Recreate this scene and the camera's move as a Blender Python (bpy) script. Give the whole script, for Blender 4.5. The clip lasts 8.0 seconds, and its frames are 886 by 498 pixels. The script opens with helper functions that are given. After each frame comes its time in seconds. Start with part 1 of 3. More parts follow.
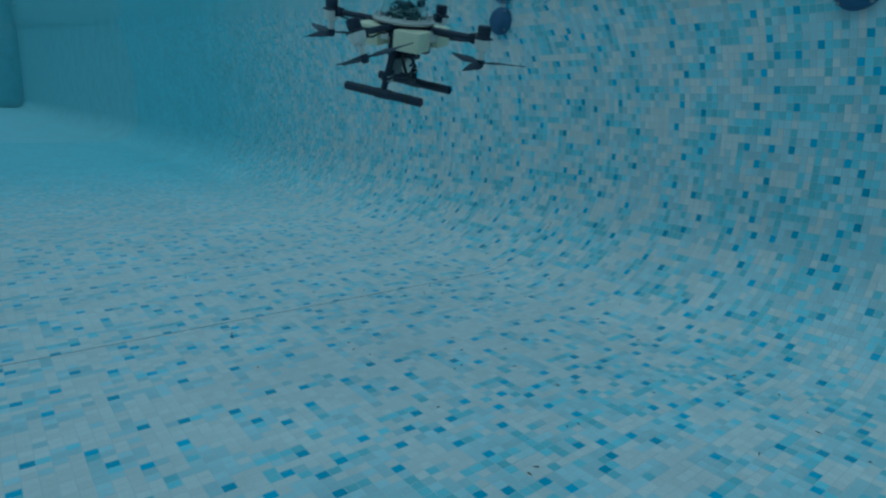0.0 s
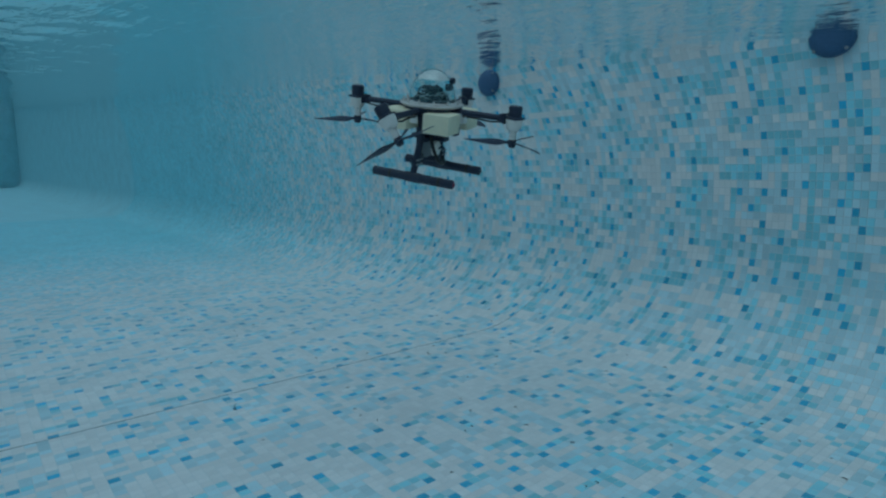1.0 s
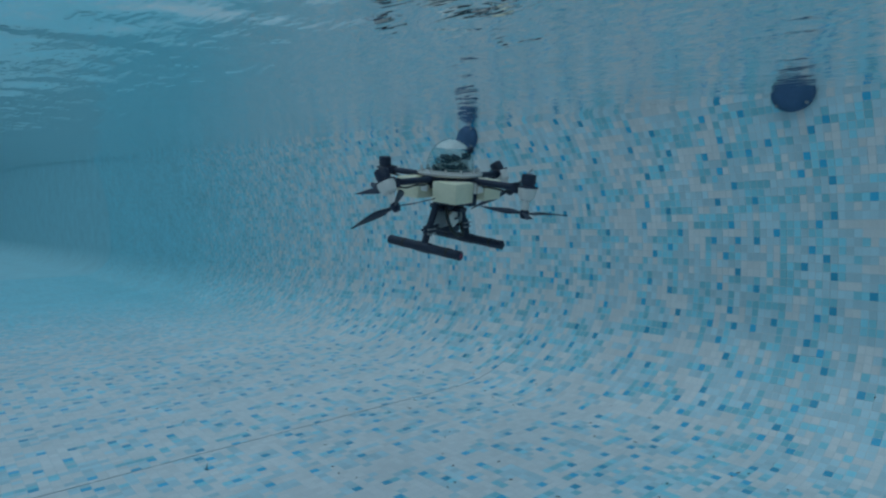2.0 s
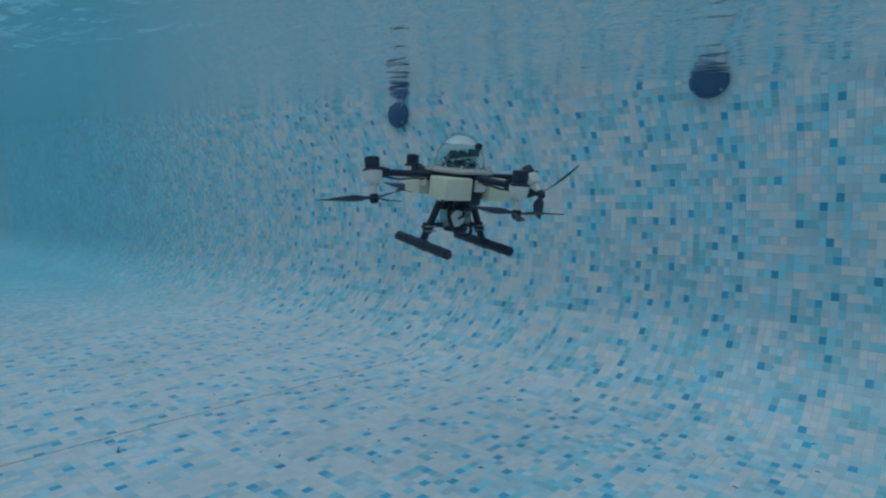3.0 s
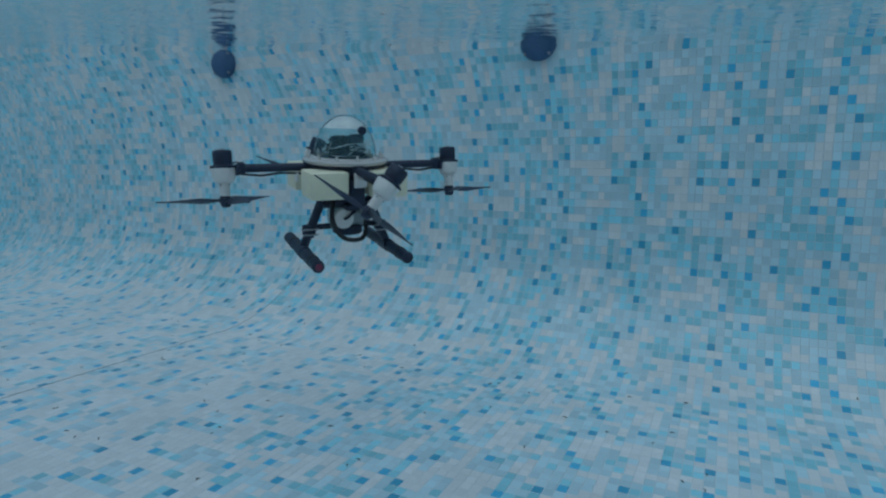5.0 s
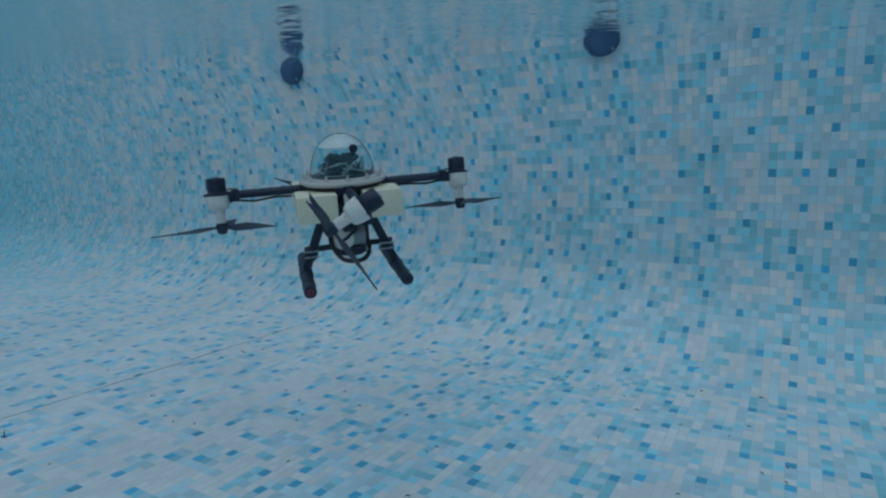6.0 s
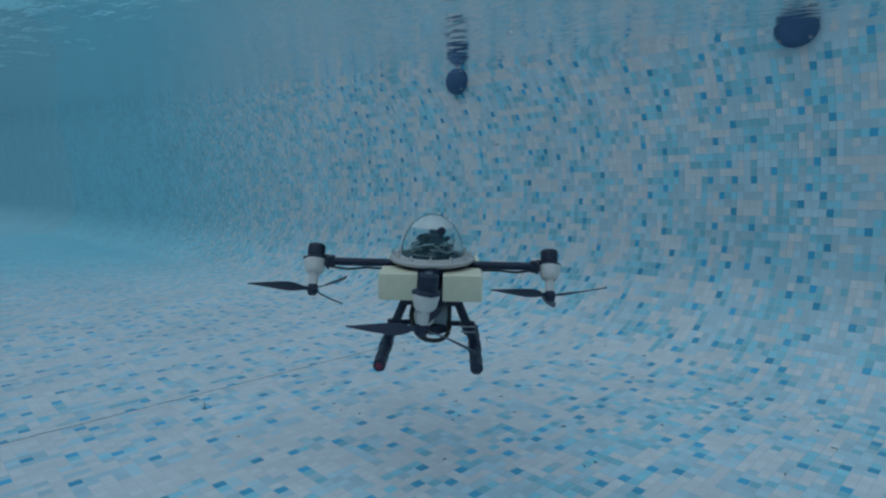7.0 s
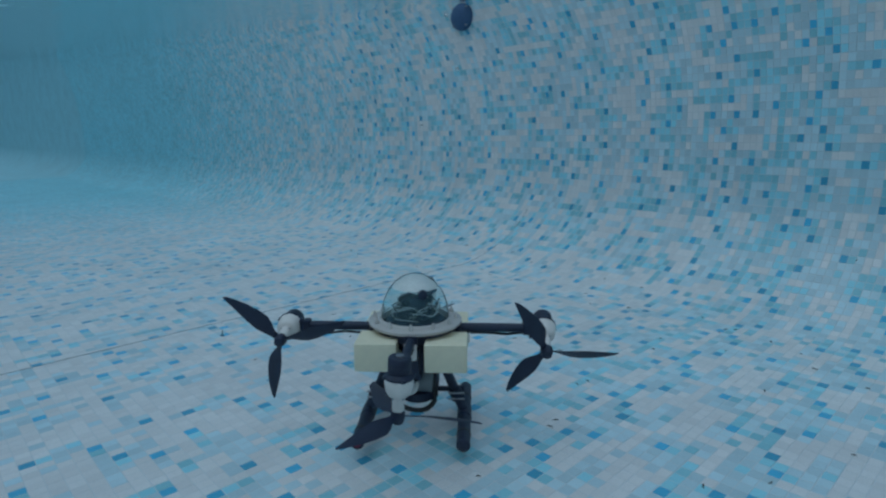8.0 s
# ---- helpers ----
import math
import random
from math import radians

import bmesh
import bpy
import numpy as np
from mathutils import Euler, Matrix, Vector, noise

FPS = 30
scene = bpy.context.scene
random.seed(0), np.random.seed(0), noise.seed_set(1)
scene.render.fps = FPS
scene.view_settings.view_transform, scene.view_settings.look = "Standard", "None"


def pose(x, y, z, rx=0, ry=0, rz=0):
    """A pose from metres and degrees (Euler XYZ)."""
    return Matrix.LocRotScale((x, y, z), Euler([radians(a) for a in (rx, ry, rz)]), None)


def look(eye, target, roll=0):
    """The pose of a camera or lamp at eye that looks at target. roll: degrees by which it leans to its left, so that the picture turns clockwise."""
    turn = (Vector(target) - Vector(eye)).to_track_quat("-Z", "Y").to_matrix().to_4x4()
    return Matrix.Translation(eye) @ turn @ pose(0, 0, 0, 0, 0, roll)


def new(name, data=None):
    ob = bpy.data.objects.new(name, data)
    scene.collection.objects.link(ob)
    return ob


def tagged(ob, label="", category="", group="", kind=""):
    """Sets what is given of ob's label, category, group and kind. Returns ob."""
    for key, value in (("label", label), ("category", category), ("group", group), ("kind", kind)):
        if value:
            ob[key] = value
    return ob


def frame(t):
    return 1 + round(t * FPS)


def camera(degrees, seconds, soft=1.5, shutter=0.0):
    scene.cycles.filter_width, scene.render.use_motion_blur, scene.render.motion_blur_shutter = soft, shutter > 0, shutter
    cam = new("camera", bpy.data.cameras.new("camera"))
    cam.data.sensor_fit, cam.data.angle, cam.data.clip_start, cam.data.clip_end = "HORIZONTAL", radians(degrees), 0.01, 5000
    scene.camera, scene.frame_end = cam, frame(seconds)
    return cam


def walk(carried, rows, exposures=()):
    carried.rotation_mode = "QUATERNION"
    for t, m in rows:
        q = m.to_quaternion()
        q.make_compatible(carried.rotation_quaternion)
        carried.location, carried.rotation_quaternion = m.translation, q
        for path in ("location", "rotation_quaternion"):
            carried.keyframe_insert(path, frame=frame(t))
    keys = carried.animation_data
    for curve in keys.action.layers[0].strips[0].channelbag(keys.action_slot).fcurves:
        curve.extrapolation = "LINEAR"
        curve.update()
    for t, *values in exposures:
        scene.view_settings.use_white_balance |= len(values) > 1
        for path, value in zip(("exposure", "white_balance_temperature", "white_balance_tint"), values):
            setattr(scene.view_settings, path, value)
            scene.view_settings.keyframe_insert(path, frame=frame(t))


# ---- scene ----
cam = camera(74.0, 8.0, soft=2.3)
# The pool floor falls towards the far end and the wall; its numbers are given square to the tiles, and LEVEL turns them upright.
LEVEL = pose(0, 0, 0, -2.3, -4.0, 0)
PATH = [
    (0, (0.076, -0.061, 0.724), (-1.432, 1.165, 0.254), 2.3),
    (0.5, (0.074, -0.077, 0.725), (-1.435, 1.178, 0.339), 0.6),
    (1, (0.061, -0.073, 0.727), (-1.469, 1.185, 0.448), -0.5),
    (1.2, (0.059, -0.074, 0.726), (-1.497, 1.169, 0.543), -0.7),
    (2.3, (0.064, -0.068, 0.7), (-1.414, 1.276, 0.612), -0.8),
    (2.5, (0.065, -0.066, 0.698), (-1.394, 1.297, 0.578), -0.8),
    (3, (0.064, -0.056, 0.687), (-1.272, 1.425, 0.536), 0.2),
    (3.5, (0.054, -0.04, 0.674), (-1.108, 1.578, 0.494), 0.3),
    (4, (0.045, -0.034, 0.661), (-0.968, 1.676, 0.435), 0.6),
    (4.5, (0.034, -0.029, 0.652), (-0.856, 1.744, 0.402), 0.7),
    (4.7, (0.03, -0.034, 0.651), (-0.833, 1.752, 0.394), 0.7),
    (5.8, (0.005, -0.111, 0.644), (-0.933, 1.636, 0.38), -0.1),
    (6, (-0.002, -0.118, 0.643), (-1.018, 1.586, 0.385), -0.6),
    (6.5, (-0.029, -0.11, 0.636), (-1.41, 1.324, 0.445), -0.7),
    (7, (-0.023, -0.116, 0.625), (-1.451, 1.268, 0.409), -0.7),
    (7.5, (-0.002, -0.122, 0.615), (-1.419, 1.271, 0.387), -0.7),
    (8, (0.036, -0.149, 0.604), (-1.394, 1.19, 0.201), -1.1),
]
EXPOSURES = [(0, -0.24, 5250, -15), (0.5, -0.16, 5650, -7), (1.0, -0.08, 5800, 0), (2.5, 0.03, 5950, 7), (4.5, 0.06, 6000, 10), (8.0, 0.0, 6000, 12)]
walk(cam, [(t, LEVEL @ look(eye, target, roll)) for t, eye, target, roll in PATH], EXPOSURES)

# ---- light: soft daylight through the open water surface ----
SUN_ELEVATION, SUN_TURN = 66.0, 180.0
world = bpy.data.worlds.new("world")
scene.world = world
world.use_nodes = True
wn = world.node_tree.nodes
sky = wn.new("ShaderNodeTexSky")
sky.sky_type, sky.sun_disc = "NISHITA", False
sky.sun_elevation, sky.sun_rotation = radians(SUN_ELEVATION), radians(SUN_TURN)
world.node_tree.links.new(sky.outputs[0], wn["Background"].inputs[0])
wn["Background"].inputs[1].default_value = 0.11
sun = new("sun", bpy.data.lights.new("sun", "SUN"))
sun.data.energy, sun.data.angle, sun.data.color = 1.9, radians(100), (1.0, 0.9, 0.84)
sun.matrix_world = pose(0, 0, 5, 90 - SUN_ELEVATION, 0, 0)

# ---- materials ----


def shader(name):
    mat = bpy.data.materials.new(name)
    mat.use_nodes = True
    return mat, mat.node_tree.nodes, mat.node_tree.links


def plain(name, colour, rough=0.5, metal=0.0, grain=0.12, scale=60.0, bump=0.15, coat=0.0):
    """A surface with two scales of mottling and a fine relief."""
    mat, n, k = shader(name)
    b = n["Principled BSDF"]
    b.inputs["Roughness"].default_value, b.inputs["Metallic"].default_value = rough, metal
    b.inputs["Coat Weight"].default_value = coat
    where = n.new("ShaderNodeTexCoord")
    fine, wide = n.new("ShaderNodeTexNoise"), n.new("ShaderNodeTexNoise")
    fine.inputs["Scale"].default_value, wide.inputs["Scale"].default_value = scale * 6, scale
    fine.inputs["Detail"].default_value = 4
    both = n.new("ShaderNodeMath")
    both.operation = "ADD"
    k.new(where.outputs["Object"], fine.inputs["Vector"])
    k.new(where.outputs["Object"], wide.inputs["Vector"])
    k.new(fine.outputs["Fac"], both.inputs[0])
    k.new(wide.outputs["Fac"], both.inputs[1])
    ramp = n.new("ShaderNodeMapRange")
    ramp.inputs["From Min"].default_value, ramp.inputs["From Max"].default_value = 0.6, 1.4
    ramp.inputs["To Min"].default_value, ramp.inputs["To Max"].default_value = 1 - grain, 1 + grain
    k.new(both.outputs[0], ramp.inputs["Value"])
    mul = n.new("ShaderNodeVectorMath")
    mul.operation = "SCALE"
    mul.inputs[0].default_value = colour
    k.new(ramp.outputs[0], mul.inputs["Scale"])
    k.new(mul.outputs[0], b.inputs["Base Color"])
    if bump:
        bp = n.new("ShaderNodeBump")
        bp.inputs["Strength"].default_value, bp.inputs["Distance"].default_value = bump, 0.001
        k.new(fine.outputs["Fac"], bp.inputs["Height"])
        k.new(bp.outputs[0], b.inputs["Normal"])
    return mat


def glazed(name, colour, spread=0.12):
    """Glass mosaic: each tile a little different, cloudy inside, glossy on top."""
    mat, n, k = shader(name)
    b = n["Principled BSDF"]
    b.inputs["Roughness"].default_value = 0.38
    geo, info, where = n.new("ShaderNodeNewGeometry"), n.new("ShaderNodeObjectInfo"), n.new("ShaderNodeTexCoord")
    add = n.new("ShaderNodeMath")
    add.operation = "ADD"
    k.new(geo.outputs["Random Per Island"], add.inputs[0])
    k.new(info.outputs["Random"], add.inputs[1])
    one = n.new("ShaderNodeMath")
    one.operation = "FRACT"
    k.new(add.outputs[0], one.inputs[0])
    fine, wide = n.new("ShaderNodeTexNoise"), n.new("ShaderNodeTexNoise")
    fine.inputs["Scale"].default_value, wide.inputs["Scale"].default_value = 260.0, 3.0
    wide.inputs["Detail"].default_value = 5
    for tex in (fine, wide):
        k.new(geo.outputs["Position"], tex.inputs["Vector"])
    tone = n.new("ShaderNodeMapRange")
    tone.inputs["To Min"].default_value, tone.inputs["To Max"].default_value = 1 - spread, 1 + spread
    k.new(one.outputs[0], tone.inputs["Value"])
    dirt = n.new("ShaderNodeMapRange")
    dirt.inputs["From Min"].default_value, dirt.inputs["From Max"].default_value = 0.3, 0.7
    dirt.inputs["To Min"].default_value, dirt.inputs["To Max"].default_value = 0.94, 1.05
    k.new(wide.outputs["Fac"], dirt.inputs["Value"])
    cloud = n.new("ShaderNodeMapRange")
    cloud.inputs["To Min"].default_value, cloud.inputs["To Max"].default_value = 0.9, 1.1
    k.new(fine.outputs["Fac"], cloud.inputs["Value"])
    m1, m2 = n.new("ShaderNodeMath"), n.new("ShaderNodeMath")
    m1.operation = m2.operation = "MULTIPLY"
    k.new(tone.outputs[0], m1.inputs[0])
    k.new(dirt.outputs[0], m1.inputs[1])
    k.new(m1.outputs[0], m2.inputs[0])
    k.new(cloud.outputs[0], m2.inputs[1])
    mul = n.new("ShaderNodeVectorMath")
    mul.operation = "SCALE"
    mul.inputs[0].default_value = colour
    k.new(m2.outputs[0], mul.inputs["Scale"])
    k.new(mul.outputs[0], b.inputs["Base Color"])
    bp = n.new("ShaderNodeBump")
    bp.inputs["Strength"].default_value, bp.inputs["Distance"].default_value = 0.1, 0.0006
    k.new(fine.outputs["Fac"], bp.inputs["Height"])
    k.new(bp.outputs[0], b.inputs["Normal"])
    return mat


def clear(name, colour, ior, rough, blend=0.0, milk=(0.8, 0.8, 0.8)):
    """A thin clear sheet: see-through, with a gloss that grows at a grazing view, and a share of milky body."""
    mat, n, k = shader(name)
    n.remove(n["Principled BSDF"])
    see, gloss, body = n.new("ShaderNodeBsdfTransparent"), n.new("ShaderNodeBsdfGlossy"), n.new("ShaderNodeBsdfDiffuse")
    see.inputs[0].default_value, body.inputs[0].default_value = (*colour, 1), (*milk, 1)
    gloss.inputs["Roughness"].default_value = rough
    gloss.inputs[0].default_value = (1, 1, 1, 1)
    fres, mix, soft = n.new("ShaderNodeFresnel"), n.new("ShaderNodeMixShader"), n.new("ShaderNodeMixShader")
    fres.inputs["IOR"].default_value = ior
    soft.inputs[0].default_value = blend
    k.new(see.outputs[0], soft.inputs[1])
    k.new(body.outputs[0], soft.inputs[2])
    k.new(fres.outputs[0], mix.inputs[0])
    k.new(soft.outputs[0], mix.inputs[1])
    k.new(gloss.outputs[0], mix.inputs[2])
    k.new(mix.outputs[0], n["Material Output"].inputs["Surface"])
    return mat


# Blues lightened: the low contrast of hazy water is put into the tiles.
TILE = [
    glazed("white_glass_tile", (0.75, 0.73, 0.72), 0.06),
    glazed("pale_blue_glass_tile", (0.53, 0.68, 0.73), 0.12),
    glazed("sky_blue_glass_tile", (0.30, 0.63, 0.71), 0.16),
    glazed("deep_blue_glass_tile", (0.075, 0.41, 0.62), 0.2),
]
GROUT = plain("white_grout", (0.67, 0.70, 0.71), 0.9, scale=12, grain=0.06)
# Far end: the water's teal haze is put into the mosaic's colour.
FARHAZE = plain("haze_blue_far_mosaic", (0.36, 0.61, 0.67), 0.5, scale=3, grain=0.12)
PLASTER = plain("white_pool_plaster", (0.6, 0.62, 0.62), 0.8, scale=4)
WATER = clear("rippled_water", (0.43, 0.615, 0.665), 1.33, 0.05)
# Fine ripples, longer along the pool than across it.
_n, _k = WATER.node_tree.nodes, WATER.node_tree.links
_where, _stretch, _fine, _relief = _n.new("ShaderNodeTexCoord"), _n.new("ShaderNodeMapping"), _n.new("ShaderNodeTexNoise"), _n.new("ShaderNodeBump")
_stretch.inputs["Scale"].default_value = (0.5, 1.3, 1.0)
_stretch.inputs["Rotation"].default_value = (0, 0, radians(-28))
_fine.inputs["Scale"].default_value, _fine.inputs["Detail"].default_value = 20.0, 2.0
_relief.inputs["Strength"].default_value, _relief.inputs["Distance"].default_value = 0.7, 0.006
_k.new(_where.outputs["Object"], _stretch.inputs["Vector"])
_k.new(_stretch.outputs[0], _fine.inputs["Vector"])
_k.new(_fine.outputs["Fac"], _relief.inputs["Height"])
_k.new(_relief.outputs[0], _n["Glossy BSDF"].inputs["Normal"])
FOAM = plain("cream_foam", (0.80, 0.72, 0.53), 0.9, scale=90, grain=0.06, bump=0.4)
# Both blacks are lifted: haze of the water put into their colour.
BLACK = plain("black_plastic", (0.016, 0.023, 0.05), 0.5, scale=50, grain=0.25)
CARBON = plain("carbon_tube", (0.016, 0.023, 0.05), 0.55, scale=120, grain=0.3)
WHITE = plain("white_printed_plastic", (0.80, 0.73, 0.68), 0.55, scale=80, grain=0.05, bump=0.25)
GREY = plain("grey_metal", (0.35, 0.36, 0.38), 0.35, 0.8, scale=60)
PALECAP = plain("pale_pink_cap", (0.95, 0.76, 0.71), 0.3, 0.05, scale=40, grain=0.2, bump=0.8)
PINK = plain("pink_tape", (0.17, 0.025, 0.06), 0.6, scale=60)
# Teal body colour stands in for the tone refracted through the dome.
DOME = clear("clear_acrylic_dome", (0.88, 0.97, 0.98), 1.03, 0.15, 0.10, (0.34, 0.62, 0.66))
FLANGE = clear("milky_acrylic_flange", (0.95, 0.95, 0.94), 1.3, 0.2, 0.75, (0.70, 0.64, 0.60))
BOTTLE = clear("milky_bottle", (0.9, 0.95, 0.97), 1.2, 0.15, 0.5, (0.5, 0.55, 0.58))
# Dark fittings lifted towards blue: water haze put into their colour.
DARKFIT = plain("dark_hazed_rubber", (0.06, 0.12, 0.23), 0.7, scale=30, grain=0.15)
AIR = clear("air_bubble", (0.9, 0.97, 1.0), 1.5, 0.03, 0.6, (0.95, 0.95, 0.95))
WIRE = plain("wire_insulation", (0.02, 0.02, 0.022), 0.5, scale=80)
PALEWIRE = plain("pale_wire", (0.5, 0.5, 0.5), 0.5, scale=80)
CRACK = plain("dark_joint", (0.22, 0.25, 0.27), 0.9, scale=40, grain=0.4)
SPECK = plain("leaf_litter", (0.05, 0.04, 0.03), 0.8, scale=60)

# ---- mesh helpers ----


def mesh_of(name, bm, mat, smooth=True):
    me = bpy.data.meshes.new(name)
    bm.to_mesh(me)
    bm.free()
    for m in mat if isinstance(mat, (list, tuple)) else (mat,):
        me.materials.append(m)
    if smooth:
        me.shade_smooth()
        me.set_sharp_from_angle(angle=radians(38))
    return me


def part(name, bm, mat, parent, label="", m=None, smooth=True):
    ob = new(name, mesh_of(name, bm, mat, smooth))
    ob.parent = parent
    if m is not None:
        ob.matrix_basis = m
    return tagged(ob, label)


def box(bm, sx, sy, sz, m=Matrix(), bevel=0.0, segments=2):
    made = bmesh.ops.create_cube(bm, size=1, matrix=m @ Matrix.Diagonal((sx, sy, sz, 1)))
    if bevel:
        edges = list({e for v in made["verts"] for e in v.link_edges})
        bmesh.ops.bevel(bm, geom=edges, offset=bevel, segments=segments, affect="EDGES", profile=0.6)


def lathe(bm, rings, m=Matrix(), n=28, close=True):
    """A turned body round z from (radius, height) rings."""
    loops = []
    for r, z in rings:
        loops.append([bm.verts.new(m @ Vector((r * math.cos(2 * math.pi * i / n), r * math.sin(2 * math.pi * i / n), z))) for i in range(n)])
    for a, b in zip(loops, loops[1:]):
        for i in range(n):
            bm.faces.new((a[i], a[(i + 1) % n], b[(i + 1) % n], b[i]))
    if close:
        bm.faces.new(loops[0][::-1])
        bm.faces.new(loops[-1])


def tube(bm, pts, r, n=8, caps=True):
    """A round bar along points; r is one radius or one for each point."""
    pts = [Vector(p) for p in pts]
    radii = r if isinstance(r, (list, tuple)) else [r] * len(pts)
    loops = []
    for i, p in enumerate(pts):
        way = (pts[min(i + 1, len(pts) - 1)] - pts[max(i - 1, 0)]).normalized()
        side = way.cross(Vector((0, 0, 1)) if abs(way.z) < 0.9 else Vector((1, 0, 0))).normalized()
        up = side.cross(way)
        loops.append([bm.verts.new(p + radii[i] * (math.cos(2 * math.pi * j / n) * side + math.sin(2 * math.pi * j / n) * up)) for j in range(n)])
    for a, b in zip(loops, loops[1:]):
        for j in range(n):
            bm.faces.new((a[j], a[(j + 1) % n], b[(j + 1) % n], b[j]))
    if caps:
        bm.faces.new(loops[0][::-1])
        bm.faces.new(loops[-1])
    bmesh.ops.recalc_face_normals(bm, faces=bm.faces)


def bend(points, steps=10):
    """A smooth line through points (Catmull-Rom)."""
    p = [Vector(q) for q in points]
    p = [2 * p[0] - p[1], *p, 2 * p[-1] - p[-2]]
    out = []
    for a, b, c, d in zip(p, p[1:], p[2:], p[3:]):
        for i in range(steps):
            s = i / steps
            out.append(0.5 * (2 * b + (c - a) * s + (2 * a - 5 * b + 4 * c - d) * s * s + (3 * b - a - 3 * c + d) * s**3))
    return out + [p[-2]]


# ---- the pool: floor, rounded cove and wall in one profile ----
WALL_Y, COVE, WATER_Z, RIM_Z = 2.03, 0.38, 0.975, 1.155
FLOOR_END = WALL_Y - COVE
ARC = COVE * math.pi / 2
PITCH_X, PITCH, SHEET_X, SHEET, GAP = 0.297 / 13, 0.027, 13, 11, 0.0013
X_OF_JOINT = -1.79
X0 = X_OF_JOINT - 28 * SHEET_X * PITCH_X
COLS, ROW0, ROWS = 40 * SHEET_X, -55, 199


def ease(a, b, v):
    v = min(1.0, max(0.0, (v - a) / (b - a)))
    return v * v * (3 - 2 * v)


def drift(x, s):
    """The courses fan out sideways towards the far end to fit the camera's view: none near, most round the cracked
    joint.
    """
    much = min(1.15, max(0.0, (-0.1 - x) / 1.5))
    z = COVE + s - FLOOR_END - ARC
    return much * (0.155 * ease(FLOOR_END, FLOOR_END + ARC + 0.12, s) - 0.57 * max(0.0, z - 0.6) ** 2)


def surface(x, s, up=0.0):
    """A point of the pool shell: x along the wall, s over the floor, through the cove and up the wall, up = proud of it."""
    if s <= FLOOR_END:
        return (x, s, up)
    x += drift(x, s)
    if s <= FLOOR_END + ARC:
        a = (s - FLOOR_END) / COVE
        return (x, FLOOR_END + (COVE - up) * math.sin(a), COVE - (COVE - up) * math.cos(a))
    return (x, WALL_Y - up, COVE + s - FLOOR_END - ARC)


def level_z(x, z):
    """Height over the tiles, at x along the wall, of a level line."""
    return z / 0.9968 - 0.07 * x + 0.0812


def shell(name, s_list, x_list):
    bm = bmesh.new()
    top = s_list[-1] > FLOOR_END
    grid = [[bm.verts.new((x, *surface(0, s)[1:])) for x in x_list] for s in s_list]
    for v, x in zip(grid[-1], x_list):
        if top:
            v.co.z = level_z(x, RIM_Z)
    for a, b in zip(grid, grid[1:]):
        for i in range(len(x_list) - 1):
            bm.faces.new((a[i], a[i + 1], b[i + 1], b[i]))
    # Beyond the modelled tiles the shell takes the haze-tinted colour.
    for f in bm.faces:
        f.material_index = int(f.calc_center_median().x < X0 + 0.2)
    return mesh_of(name, bm, (GROUT, FARHAZE))


X_FAR, X_NEAR, Y_BACK = -30.0, 3.0, -4.4
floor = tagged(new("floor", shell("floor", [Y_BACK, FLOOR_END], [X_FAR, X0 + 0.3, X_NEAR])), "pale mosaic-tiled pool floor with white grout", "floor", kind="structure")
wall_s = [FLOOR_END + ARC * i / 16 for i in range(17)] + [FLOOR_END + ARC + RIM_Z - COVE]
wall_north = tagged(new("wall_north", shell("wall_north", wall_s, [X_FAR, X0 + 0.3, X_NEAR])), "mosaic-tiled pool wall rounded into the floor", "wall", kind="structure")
floor.matrix_basis = wall_north.matrix_basis = LEVEL


def slab(name, sx, sy, sz, x, y, z, mat, label):
    bm = bmesh.new()
    box(bm, sx, sy, sz, pose(x, y, z), 0.004)
    return tagged(new(name, mesh_of(name, bm, mat)), label, "wall", kind="structure")


# The end wall is added; its blue is water haze put into the colour.
slab("wall_west", 0.2, 7.6, 4.4, X_FAR - 0.1, -1.2, -0.95, FARHAZE, "far end wall of the pool, haze put into its colour")
slab("wall_east", 0.2, 7.6, 1.6, X_NEAR + 0.1, -1.2, 0.5, PLASTER, "pale end wall of the pool")
slab("wall_south", 33.4, 0.2, 4.4, -13.5, Y_BACK - 0.1, -0.95, PLASTER, "pale side wall of the pool")
slab("coping", 33.4, 0.60, 0.05, -13.5, WALL_Y + 0.30, RIM_Z + 0.02, PLASTER, "pale stone coping along the pool edge")

# Dark tiles of one sheet, by column of sheets; the columns repeat up the floor and the wall.
SHEETS = [
    [(5, 3), (8, 1), (7, 6), (4, 8), (2, 9), (1, 8), (9, 9)],
    [(2, 5), (10, 2), (8, 6), (9, 9), (2, 0)],
    [(2, 3), (3, 5), (2, 8), (8, 4), (10, 2), (9, 9)],
    [(0, 6), (1, 4), (1, 0), (3, 9), (6, 5), (3, 4), (10, 3), (9, 1)],
    [(2, 7), (0, 6), (1, 2), (6, 9), (2, 0), (8, 4)],
]


